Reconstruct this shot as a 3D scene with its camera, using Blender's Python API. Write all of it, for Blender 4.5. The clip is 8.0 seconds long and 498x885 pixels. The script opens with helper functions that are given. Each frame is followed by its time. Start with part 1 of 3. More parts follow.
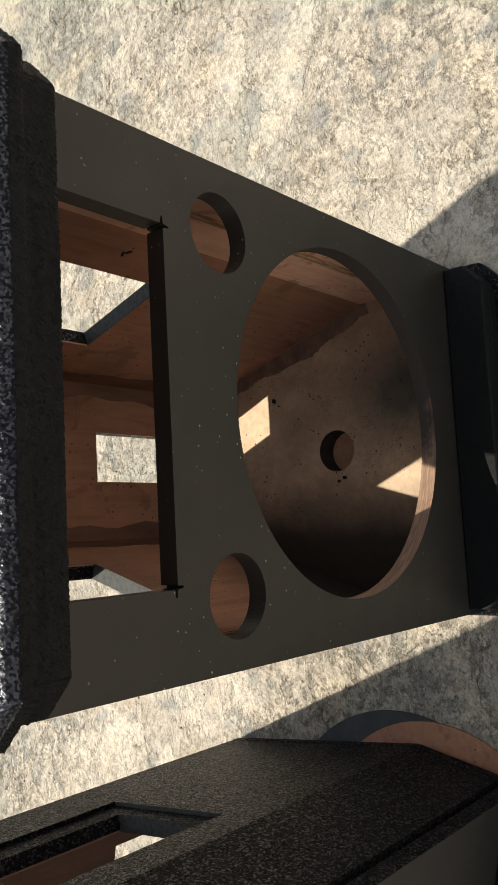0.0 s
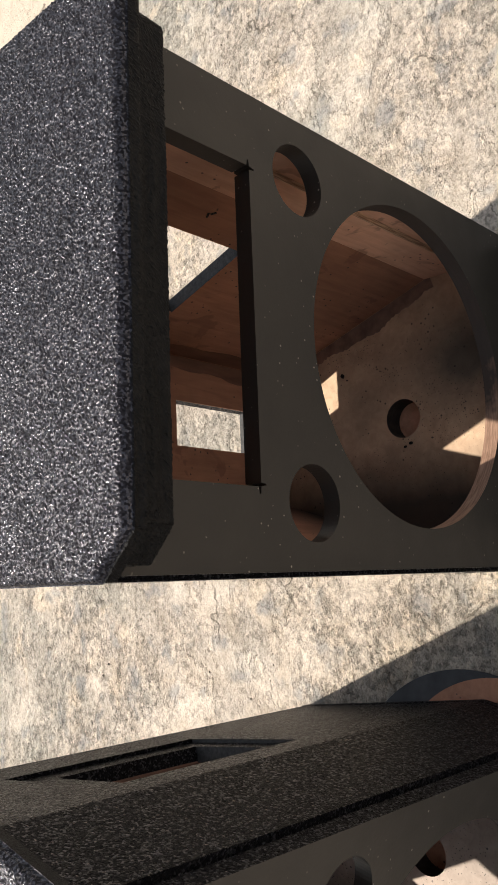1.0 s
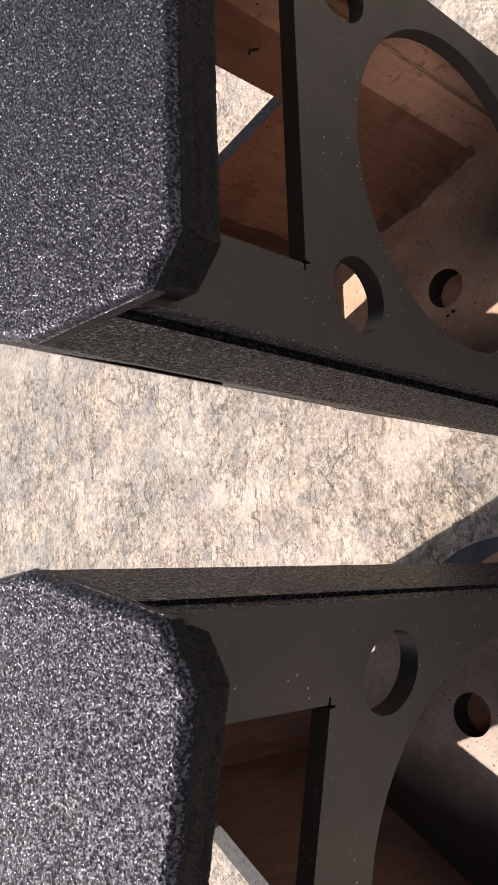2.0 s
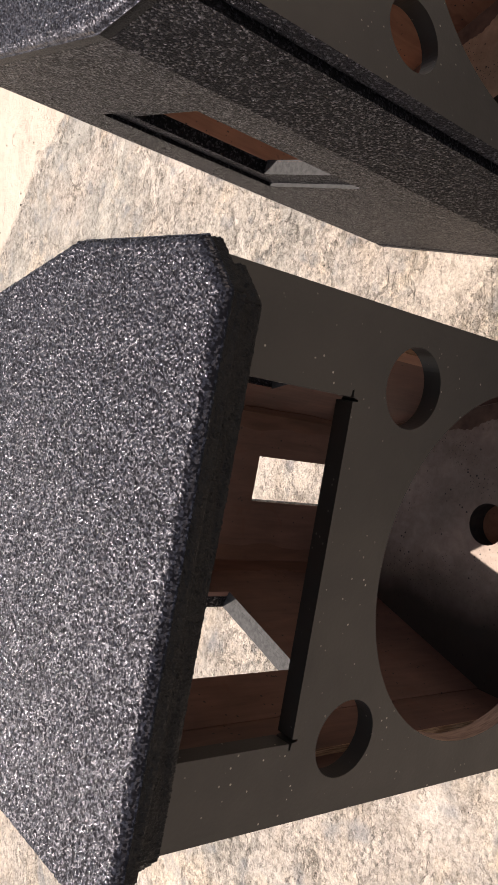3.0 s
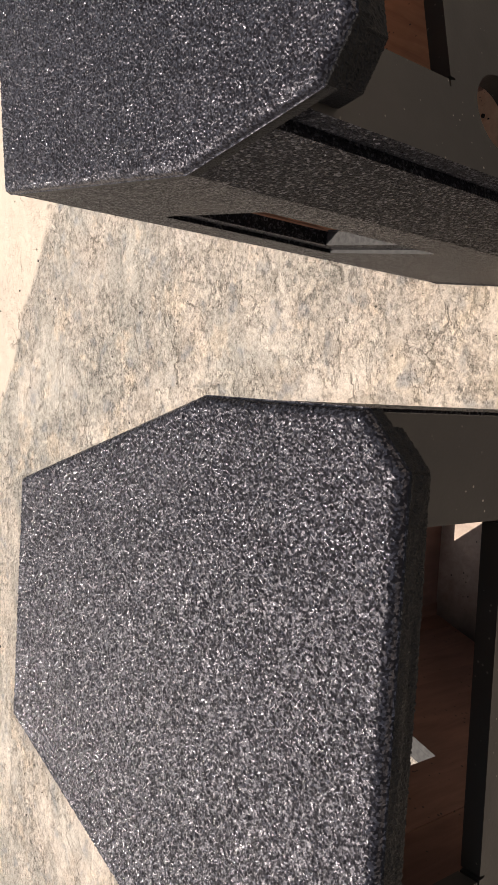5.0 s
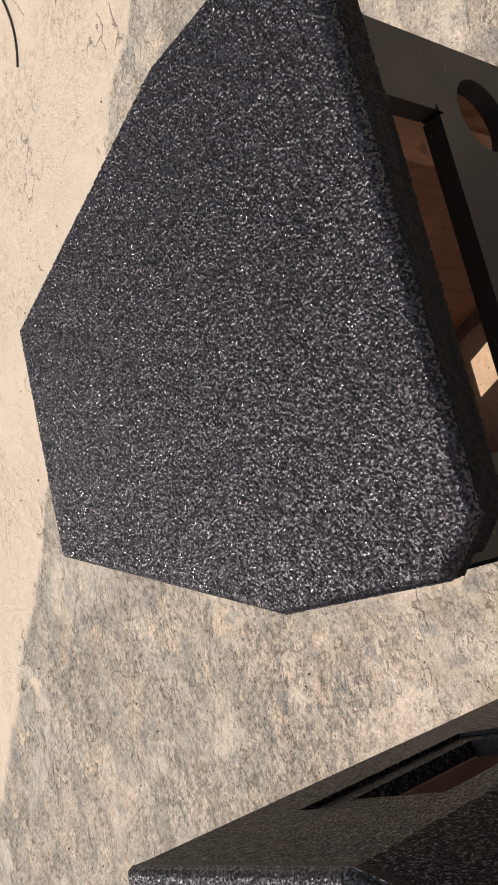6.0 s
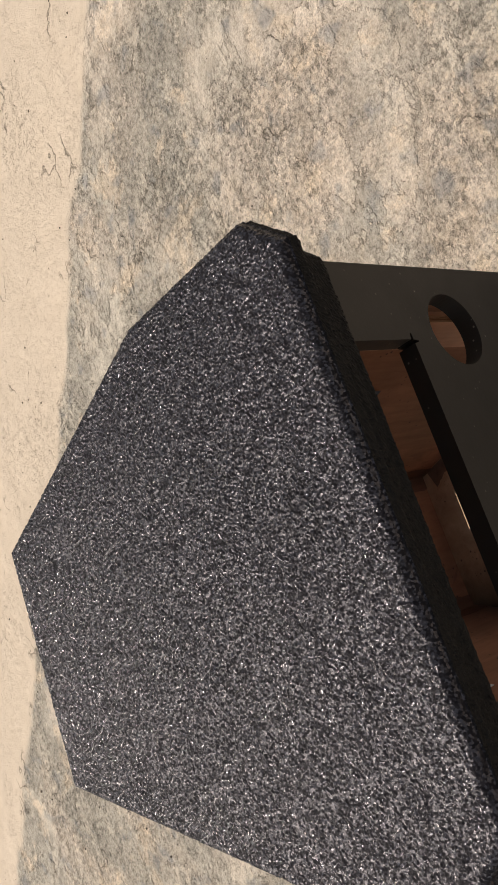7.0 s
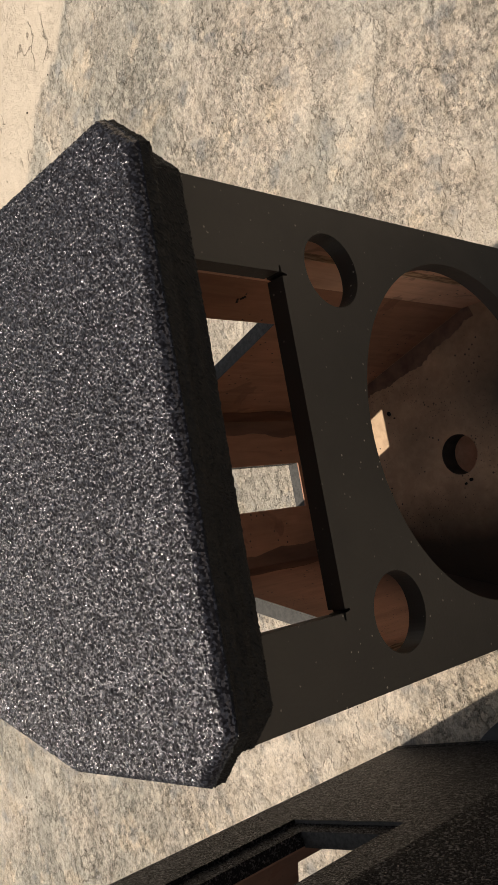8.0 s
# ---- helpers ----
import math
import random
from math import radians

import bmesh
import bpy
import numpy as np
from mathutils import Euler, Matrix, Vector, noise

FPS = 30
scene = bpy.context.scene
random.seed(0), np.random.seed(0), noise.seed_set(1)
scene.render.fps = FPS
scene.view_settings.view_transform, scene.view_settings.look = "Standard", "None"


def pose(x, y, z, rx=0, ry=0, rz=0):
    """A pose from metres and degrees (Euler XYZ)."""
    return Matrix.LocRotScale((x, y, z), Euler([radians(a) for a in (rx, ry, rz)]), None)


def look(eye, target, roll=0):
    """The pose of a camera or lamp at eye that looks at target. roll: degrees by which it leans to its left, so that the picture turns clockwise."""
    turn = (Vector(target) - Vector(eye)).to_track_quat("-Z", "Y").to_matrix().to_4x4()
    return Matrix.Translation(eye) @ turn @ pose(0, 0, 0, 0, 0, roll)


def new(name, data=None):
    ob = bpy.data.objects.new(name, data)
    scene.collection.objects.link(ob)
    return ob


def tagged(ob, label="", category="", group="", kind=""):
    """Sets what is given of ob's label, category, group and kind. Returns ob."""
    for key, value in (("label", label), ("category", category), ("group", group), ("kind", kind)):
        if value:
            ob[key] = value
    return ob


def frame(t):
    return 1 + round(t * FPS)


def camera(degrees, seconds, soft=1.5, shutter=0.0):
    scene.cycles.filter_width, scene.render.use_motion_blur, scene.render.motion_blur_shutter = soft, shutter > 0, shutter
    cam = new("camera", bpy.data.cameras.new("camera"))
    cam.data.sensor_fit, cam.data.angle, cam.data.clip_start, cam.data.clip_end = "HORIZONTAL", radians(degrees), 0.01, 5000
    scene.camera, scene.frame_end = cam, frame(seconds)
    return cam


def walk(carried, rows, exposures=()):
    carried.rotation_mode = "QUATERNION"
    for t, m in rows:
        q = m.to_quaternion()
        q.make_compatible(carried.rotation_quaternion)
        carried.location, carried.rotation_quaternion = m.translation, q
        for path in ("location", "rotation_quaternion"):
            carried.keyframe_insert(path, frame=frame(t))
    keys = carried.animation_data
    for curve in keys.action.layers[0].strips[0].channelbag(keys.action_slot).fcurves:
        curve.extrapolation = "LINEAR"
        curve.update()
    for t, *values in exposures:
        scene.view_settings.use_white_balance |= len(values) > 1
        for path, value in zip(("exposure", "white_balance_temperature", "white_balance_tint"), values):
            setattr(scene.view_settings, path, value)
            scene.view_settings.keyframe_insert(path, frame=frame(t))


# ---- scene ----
cam = camera(33.3, 8.0, soft=1.15)
PATH = [
    (0, (-0.105, -0.442, 0.965), (0.122, 0.831, -0.561), -85.7),
    (0.5, (-0.165, -0.469, 0.994), (0.132, 0.818, -0.508), -83.2),
    (1, (-0.222, -0.458, 1.016), (0.126, 0.906, -0.405), -82.3),
    (1.5, (-0.29, -0.446, 1.03), (0.076, 0.959, -0.345), -82.7),
    (1.8, (-0.376, -0.429, 1.009), (0.028, 0.986, -0.345), -81.7),
    (2, (-0.405, -0.427, 1.005), (-0.041, 0.997, -0.352), -82.4),
    (2.2, (-0.457, -0.428, 1.009), (-0.105, 1.01, -0.336), -81.8),
    (3.3, (-0.63, -0.425, 0.999), (-0.411, 1.083, -0.296), -81.7),
    (3.5, (-0.64, -0.418, 0.996), (-0.43, 1.092, -0.299), -82.1),
    (4, (-0.619, -0.393, 1.004), (-0.413, 1.116, -0.293), -84.1),
    (4.5, (-0.558, -0.367, 1.037), (-0.353, 1.145, -0.256), -86.9),
    (4.7, (-0.536, -0.36, 1.049), (-0.331, 1.153, -0.242), -87.9),
    (5.8, (-0.257, -0.339, 1.083), (0.063, 1.173, -0.187), -94.2),
    (6, (-0.201, -0.329, 1.082), (0.172, 1.164, -0.195), -94.8),
    (6.5, (-0.091, -0.332, 1.092), (0.358, 1.121, -0.206), -97.1),
    (7, (-0.046, -0.372, 1.083), (0.406, 1.051, -0.248), -97.8),
    (7.5, (-0.029, -0.412, 1.049), (0.321, 1.008, -0.316), -95.3),
    (8, (-0.088, -0.441, 1.02), (0.192, 0.986, -0.353), -92.8),
]
EXPOSURES = [
    (0, 0.78, 6500, 2), (1.5, 0.72, 6420, 14), (2.2, 0.85, 6280, 17), (3.5, 0.74, 6600, 14), (4.7, 0.7, 6620, 13),
    (5.8, 0.34, 6600, 13), (6.5, 0.1, 6780, 11), (7.2, 0.16, 6880, 11), (8, 0.24, 6980, 9),
]
walk(cam, [(t, look(eye, target, roll)) for t, eye, target, roll in PATH], EXPOSURES)

# ---- world, sun ----
SUN_FROM = Vector((-0.403, 0.915, 0.0)).normalized()
SUN_ELEV = 56.0
world = bpy.data.worlds.new("world")
scene.world = world
world.use_nodes = True
wn = world.node_tree.nodes
sky = wn.new("ShaderNodeTexSky")
sky.sky_type = "NISHITA"
sky.sun_disc = False
sky.sun_elevation = radians(SUN_ELEV)
sky.sun_rotation = math.atan2(SUN_FROM.x, SUN_FROM.y)
wn["Background"].inputs["Strength"].default_value = 0.1
haze = wn.new("ShaderNodeHueSaturation")
haze.inputs["Saturation"].default_value = 0.35
world.node_tree.links.new(sky.outputs[0], haze.inputs["Color"])
world.node_tree.links.new(haze.outputs[0], wn["Background"].inputs["Color"])
sun_data = bpy.data.lights.new("sun", "SUN")
sun_data.energy = 4.2
sun_data.angle = radians(0.55)
sun_data.color = (1.0, 0.92, 0.82)
sun = new("sun", sun_data)
sun_dir = SUN_FROM * math.cos(radians(SUN_ELEV)) + Vector((0, 0, math.sin(radians(SUN_ELEV))))
sun.matrix_world = look(sun_dir * 20, (0, 0, 0))


# ---- materials ----
def material(name):
    m = bpy.data.materials.new(name)
    m.use_nodes = True
    return m, m.node_tree.nodes, m.node_tree.links, m.node_tree.nodes["Principled BSDF"]


def coords(n, l, space="Object", scale=(1, 1, 1)):
    c = n.new("ShaderNodeTexCoord")
    mp = n.new("ShaderNodeMapping")
    mp.inputs["Scale"].default_value = scale
    l.new(c.outputs[space], mp.inputs["Vector"])
    return mp.outputs["Vector"]


def tex_noise(n, l, vec, scale, detail=4, rough=0.55, dist=0.0):
    t = n.new("ShaderNodeTexNoise")
    t.inputs["Scale"].default_value = scale
    t.inputs["Detail"].default_value = detail
    t.inputs["Roughness"].default_value = rough
    t.inputs["Distortion"].default_value = dist
    l.new(vec, t.inputs["Vector"])
    return t.outputs["Fac"]


def tex_cells(n, l, vec, scale, feature="F1", rand=1.0):
    t = n.new("ShaderNodeTexVoronoi")
    t.feature = feature
    t.inputs["Scale"].default_value = scale
    t.inputs["Randomness"].default_value = rand
    l.new(vec, t.inputs["Vector"])
    return t


def ramp(n, l, fac, stops):
    r = n.new("ShaderNodeValToRGB")
    els = r.color_ramp.elements
    while len(els) < len(stops):
        els.new(0.5)
    for e, (p, c) in zip(els, stops):
        e.position = p
        e.color = (*c, 1) if isinstance(c, tuple) else (c, c, c, 1)
    l.new(fac, r.inputs["Fac"])
    return r.outputs["Color"]


def mix(n, l, fac, a, b, mode="MIX"):
    m = n.new("ShaderNodeMix")
    m.data_type = "RGBA"
    m.blend_type = mode
    for sock, v in ((m.inputs[0], fac), (m.inputs[6], a), (m.inputs[7], b)):
        if isinstance(v, (int, float)):
            sock.default_value = v
        elif isinstance(v, tuple):
            sock.default_value = (*v, 1)
        else:
            l.new(v, sock)
    return m.outputs[2]


def calc(n, l, op, a, b):
    m = n.new("ShaderNodeMath")
    m.operation = op
    for sock, v in zip(m.inputs, (a, b)):
        if isinstance(v, (int, float)):
            sock.default_value = v
        else:
            l.new(v, sock)
    return m.outputs[0]


def bump(n, l, height, strength, distance, chain=None):
    b = n.new("ShaderNodeBump")
    b.inputs["Strength"].default_value = strength
    b.inputs["Distance"].default_value = distance
    l.new(height, b.inputs["Height"])
    if chain is not None:
        l.new(chain, b.inputs["Normal"])
    return b.outputs["Normal"]


def make_texture_paint(name, glint):
    m, n, l, p = material(name)
    v = coords(n, l)
    grain = tex_cells(n, l, v, 520)
    wide = tex_noise(n, l, v, 9, 3)
    lump = tex_noise(n, l, v, 900, 3, 0.65)
    base = ramp(n, l, wide, [(0.3, (0.0085, 0.0083, 0.0092)), (0.7, (0.013, 0.0125, 0.014))])
    # sparse pale dots painted in for glints on the grains
    glint_cells = tex_cells(n, l, v, 130)
    speck = ramp(n, l, glint_cells.outputs["Distance"], [(0.06, 1.0), (0.12, 0.0)])
    pick = ramp(n, l, tex_noise(n, l, v, 70, 1), [(0.56, 0.0), (0.6, 0.15)])
    l.new(mix(n, l, mix(n, l, 1.0, speck, pick, "MULTIPLY"), base, (0.2, 0.19, 0.165)), p.inputs["Base Color"])
    sep = n.new("ShaderNodeSeparateColor")
    l.new(grain.outputs["Color"], sep.inputs[0])
    l.new(ramp(n, l, sep.outputs[0], [(0.0, 0.26), (1.0, 0.44)]), p.inputs["Roughness"])
    l.new(ramp(n, l, sep.outputs[2], [(0.4, 0.02), (0.72, 0.06), (1.0, glint)]), p.inputs["Specular IOR Level"])
    round1 = calc(n, l, "MULTIPLY", ramp(n, l, grain.outputs["Distance"], [(0.0, 1.0), (0.7, 0.0)]), calc(n, l, "ADD", sep.outputs[1], 0.2))
    h = calc(n, l, "ADD", round1, calc(n, l, "MULTIPLY", lump, 0.8))
    l.new(bump(n, l, h, 1.0, 0.0024), p.inputs["Normal"])
    p.inputs["Specular Tint"].default_value = (0.95, 0.9, 1.0, 1)
    return m


def make_grain_paint():
    """The same paint for the top, where the drops are real relief."""
    m, n, l, p = material("grainy_black_paint")
    v = coords(n, l)
    wide = tex_noise(n, l, v, 9, 3)
    fine = tex_noise(n, l, v, 1400, 2, 0.6)
    cells = tex_cells(n, l, v, 640)
    sep = n.new("ShaderNodeSeparateColor")
    l.new(cells.outputs["Color"], sep.inputs[0])
    l.new(ramp(n, l, wide, [(0.3, (0.0085, 0.008, 0.0095)), (0.7, (0.0125, 0.0115, 0.0138))]), p.inputs["Base Color"])
    l.new(ramp(n, l, sep.outputs[0], [(0.0, 0.12), (1.0, 0.46)]), p.inputs["Roughness"])
    l.new(ramp(n, l, sep.outputs[1], [(0.35, 0.06), (0.88, 0.9)]), p.inputs["Specular IOR Level"])
    l.new(bump(n, l, fine, 0.6, 0.0005), p.inputs["Normal"])
    p.inputs["Specular Tint"].default_value = (0.94, 0.9, 1.0, 1)
    return m


def make_baffle_paint():
    m, n, l, p = material("smooth_black_paint")
    v = coords(n, l)
    wide = tex_noise(n, l, v, 5, 5, 0.6)
    base = ramp(n, l, wide, [(0.3, (0.0165, 0.0138, 0.0108)), (0.7, (0.0262, 0.0215, 0.0168))])
    dots = tex_cells(n, l, v, 125)
    small = ramp(n, l, dots.outputs["Distance"], [(0.08, 1.0), (0.15, 0.0)])
    pick = mix(n, l, 1.0, ramp(n, l, tex_noise(n, l, v, 90, 1), [(0.52, 0.0), (0.58, 1.0)]), ramp(n, l, tex_noise(n, l, v, 8, 2), [(0.48, 0.3), (0.6, 1.0)]), "MULTIPLY")
    speck = mix(n, l, 1.0, small, pick, "MULTIPLY")
    l.new(mix(n, l, speck, base, (0.34, 0.31, 0.25)), p.inputs["Base Color"])
    l.new(ramp(n, l, tex_noise(n, l, v, 14, 4), [(0.3, 0.42), (0.7, 0.58)]), p.inputs["Roughness"])
    l.new(bump(n, l, tex_noise(n, l, v, 260, 3), 0.25, 0.0006), p.inputs["Normal"])
    return m


def make_plywood(name, dark, light, spray_shade):
    m, n, l, p = material(name)
    v = coords(n, l, scale=(1, 1, 0.12))
    v1 = coords(n, l)
    grain = tex_noise(n, l, v, 90, 5, 0.6, 0.6)
    wood = ramp(n, l, grain, [(0.3, dark), (0.7, light)])
    blot = ramp(n, l, tex_noise(n, l, v1, 9, 4), [(0.35, 0.72), (0.65, 1.1)])
    wood = mix(n, l, 1.0, wood, blot, "MULTIPLY")
    smear = ramp(n, l, tex_noise(n, l, v1, 16, 3, 0.6, 1.2), [(0.62, 0.0), (0.67, 0.45 if not spray_shade else 0.1)])
    wood = mix(n, l, smear, wood, (0.13, 0.05, 0.028))
    if spray_shade:
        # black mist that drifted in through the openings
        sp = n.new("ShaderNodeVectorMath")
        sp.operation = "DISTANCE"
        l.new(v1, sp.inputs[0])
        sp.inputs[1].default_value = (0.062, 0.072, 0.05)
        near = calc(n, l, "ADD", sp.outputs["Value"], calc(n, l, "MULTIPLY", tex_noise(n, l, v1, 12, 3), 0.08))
        wood = mix(n, l, ramp(n, l, near, [(0.065, spray_shade), (0.14, 0.0)]), wood, (0.03, 0.038, 0.034))
        # overspray plus painted-in shade: darker towards -x and the floor
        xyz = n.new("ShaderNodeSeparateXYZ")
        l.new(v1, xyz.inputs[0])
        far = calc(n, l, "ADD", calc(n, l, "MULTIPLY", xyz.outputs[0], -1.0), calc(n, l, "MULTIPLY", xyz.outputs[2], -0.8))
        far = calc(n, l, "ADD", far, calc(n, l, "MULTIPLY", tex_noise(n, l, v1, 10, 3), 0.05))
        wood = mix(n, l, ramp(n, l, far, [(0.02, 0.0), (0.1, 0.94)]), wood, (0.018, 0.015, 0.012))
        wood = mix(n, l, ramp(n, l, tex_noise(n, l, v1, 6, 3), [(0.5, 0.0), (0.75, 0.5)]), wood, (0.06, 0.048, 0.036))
    dots = tex_cells(n, l, v1, 120)
    speck = ramp(n, l, dots.outputs["Distance"], [(0.13, 1.0), (0.2, 0.0)])
    pick = ramp(n, l, tex_noise(n, l, v1, 30, 2), [(0.54, 0.0), (0.58, 0.9)])
    wood = mix(n, l, mix(n, l, 1.0, speck, pick, "MULTIPLY"), wood, (0.012, 0.01, 0.009))
    if spray_shade:
        crumbs = ramp(n, l, tex_cells(n, l, v1, 240).outputs["Distance"], [(0.14, 1.0), (0.22, 0.0)])
        drift = ramp(n, l, tex_noise(n, l, v1, 11, 5, 0.7), [(0.5, 0.0), (0.6, 0.9)])
        wood = mix(n, l, mix(n, l, 1.0, crumbs, drift, "MULTIPLY"), wood, (0.03, 0.022, 0.016))
    l.new(wood, p.inputs["Base Color"])
    p.inputs["Roughness"].default_value = 0.62
    l.new(bump(n, l, grain, 0.25, 0.0008), p.inputs["Normal"])
    return m


def make_concrete():
    m, n, l, p = material("weathered_concrete")
    v = coords(n, l)
    streak = coords(n, l, scale=(0.8, 1, 1))
    big = tex_noise(n, l, v, 2.2, 5, 0.6, 0.5)
    mid = tex_noise(n, l, streak, 16, 8, 0.68, 0.3)
    small = tex_noise(n, l, streak, 95, 5, 0.72, 0.2)
    fine = tex_noise(n, l, v, 260, 4, 0.7)
    c = n.new("ShaderNodeTexCoord")
    xyz = n.new("ShaderNodeSeparateXYZ")
    l.new(c.outputs["Object"], xyz.inputs[0])
    # pale trowelled skim behind a ragged line, worn grey slab before it
    across = calc(n, l, "ADD", calc(n, l, "MULTIPLY", xyz.outputs[0], 0.676), calc(n, l, "MULTIPLY", xyz.outputs[1], 0.737))
    across = calc(n, l, "ADD", across, calc(n, l, "MULTIPLY", big, 0.2))
    skim = ramp(n, l, calc(n, l, "MULTIPLY", across, 0.4), [(0.645, 0.0), (0.654, 1.0)])
    cream = ramp(n, l, mid, [(0.3, (0.48, 0.40, 0.315)), (0.5, (0.58, 0.498, 0.415)), (0.72, (0.69, 0.605, 0.515))])
    grey = ramp(n, l, mid, [(0.3, (0.325, 0.302, 0.262)), (0.7, (0.53, 0.487, 0.415))])
    side = calc(n, l, "ADD", calc(n, l, "ADD", big, calc(n, l, "MULTIPLY", xyz.outputs[1], 0.09)), calc(n, l, "MULTIPLY", xyz.outputs[0], 0.06))
    col = mix(n, l, ramp(n, l, side, [(0.52, 0.0), (0.68, 0.85)]), cream, grey)
    # smooth peach islands of the old skin
    island = ramp(n, l, tex_noise(n, l, v, 7, 6, 0.62, 0.2), [(0.56, 0.0), (0.62, 0.7)])
    col = mix(n, l, island, col, (0.66, 0.545, 0.42))
    rough_zone = ramp(n, l, tex_noise(n, l, v, 3.1, 3, 0.6, 0.8), [(0.36, 0.35), (0.52, 1.0)])
    rough_zone = mix(n, l, 1.0, rough_zone, ramp(n, l, skim, [(0.0, 1.0), (1.0, 0.25)]), "MULTIPLY")
    # mottled tone, with shadow of the relief put into its dark hollows
    mottle_shadow = ramp(n, l, small, [(0.36, (0.56, 0.55, 0.53)), (0.475, (0.94, 0.935, 0.93)), (0.64, (1.16, 1.15, 1.13))])
    col = mix(n, l, rough_zone, col, mix(n, l, 1.0, col, mottle_shadow, "MULTIPLY"))
    # crushed stone showing through the worn skin
    warp = n.new("ShaderNodeVectorMath")
    warp.operation = "ADD"
    wn2 = n.new("ShaderNodeTexNoise")
    wn2.inputs["Scale"].default_value = 90
    wn2.inputs["Detail"].default_value = 3
    l.new(v, wn2.inputs["Vector"])
    ws = n.new("ShaderNodeVectorMath")
    ws.operation = "SCALE"
    ws.inputs["Scale"].default_value = 0.014
    l.new(wn2.outputs["Color"], ws.inputs[0])
    l.new(v, warp.inputs[0])
    l.new(ws.outputs[0], warp.inputs[1])
    chips = tex_cells(n, l, warp.outputs[0], 165)
    chip_rgb = n.new("ShaderNodeSeparateColor")
    l.new(chips.outputs["Color"], chip_rgb.inputs[0])
    shade = ramp(n, l, chip_rgb.outputs[0], [(0.0, 0.5), (0.22, 0.95), (1.0, 1.12)])
    col = mix(n, l, mix(n, l, 1.0, rough_zone, (0.85, 0.85, 0.85), "MULTIPLY"), col, mix(n, l, 1.0, col, shade, "MULTIPLY"))
    col = mix(n, l, 0.75, col, ramp(n, l, fine, [(0.3, 0.6), (0.6, 1.1)]), "MULTIPLY")
    # scabs where the skin has broken away, with grey grit in them
    scab_raw = tex_noise(n, l, v, 42, 7, 0.74, 0.15)
    scab = mix(n, l, 1.0, ramp(n, l, scab_raw, [(0.535, 0.0), (0.575, 1.0)]), rough_zone, "MULTIPLY")
    scab = mix(n, l, 1.0, scab, ramp(n, l, tex_noise(n, l, v, 2.6, 4, 0.6), [(0.46, 0.1), (0.6, 1.0)]), "MULTIPLY")
    col = mix(n, l, mix(n, l, 1.0, scab, (0.5, 0.5, 0.5), "MULTIPLY"), col, (0.235, 0.222, 0.19))
    crest = ramp(n, l, scab_raw, [(0.37, 0.35), (0.43, 0.0)])
    col = mix(n, l, mix(n, l, 1.0, crest, rough_zone, "MULTIPLY"), col, (0.7, 0.6, 0.46))
    spots = ramp(n, l, tex_noise(n, l, v, 17, 3, 0.5), [(0.58, 0.0), (0.68, 0.5)])
    col = mix(n, l, spots, col, (0.22, 0.23, 0.24))
    col = mix(n, l, skim, col, mix(n, l, 0.8, cream, (0.525, 0.44, 0.35)))
    skin_raw = tex_noise(n, l, coords(n, l, scale=(0.62, 1, 1)), 9, 8, 0.62, 0.1)
    skin = mix(n, l, skim, ramp(n, l, skin_raw, [(0.487, 0.0), (0.5, 1.0)]), (0.6, 0.6, 0.6))
    col = mix(n, l, 1.0, col, ramp(n, l, skin, [(0.0, (0.92, 0.925, 0.93)), (1.0, (1.05, 1.045, 1.04))]), "MULTIPLY")
    # dark line along the broken edge of the skin, here and there
    rim = ramp(n, l, skin_raw, [(0.474, 0.0), (0.482, 1.0), (0.488, 1.0), (0.494, 0.0)])
    rim = mix(n, l, 1.0, rim, ramp(n, l, tex_noise(n, l, v, 8, 3), [(0.52, 0.0), (0.64, 0.6)]), "MULTIPLY")
    rim = mix(n, l, 1.0, rim, ramp(n, l, skim, [(0.0, 1.0), (1.0, 0.15)]), "MULTIPLY")
    col = mix(n, l, rim, col, (0.17, 0.14, 0.105))
    pits = tex_cells(n, l, v, 30)
    pit = ramp(n, l, pits.outputs["Distance"], [(0.03, 1.0), (0.08, 0.0)])
    keep = ramp(n, l, tex_noise(n, l, v, 13, 1), [(0.54, 0.0), (0.6, 0.85)])
    pit = mix(n, l, 1.0, pit, keep, "MULTIPLY")
    col = mix(n, l, pit, col, (0.09, 0.07, 0.055))
    # hairline cracks and flaked edges, only here and there
    bent = n.new("ShaderNodeVectorMath")
    bent.operation = "ADD"
    wob = n.new("ShaderNodeTexNoise")
    wob.inputs["Scale"].default_value = 14
    wob.inputs["Detail"].default_value = 5
    l.new(v, wob.inputs["Vector"])
    sc = n.new("ShaderNodeVectorMath")
    sc.operation = "SCALE"
    sc.inputs["Scale"].default_value = 0.13
    l.new(wob.outputs["Color"], sc.inputs[0])
    l.new(coords(n, l, scale=(0.6, 1.2, 1)), bent.inputs[0])
    l.new(sc.outputs[0], bent.inputs[1])
    edge = tex_cells(n, l, bent.outputs[0], 6.0, "DISTANCE_TO_EDGE")
    line = ramp(n, l, edge.outputs["Distance"], [(0.004, 1.0), (0.02, 0.0)])
    where = ramp(n, l, tex_noise(n, l, v, 6, 2), [(0.56, 0.0), (0.62, 0.75)])
    crack = mix(n, l, 1.0, line, where, "MULTIPLY")
    col = mix(n, l, crack, col, (0.13, 0.11, 0.085))
    l.new(col, p.inputs["Base Color"])
    p.inputs["Roughness"].default_value = 0.92
    p.inputs["Specular IOR Level"].default_value = 0.2
    b = bump(n, l, mid, 0.7, 0.016)
    b = bump(n, l, skin, 1.0, 0.0035, b)
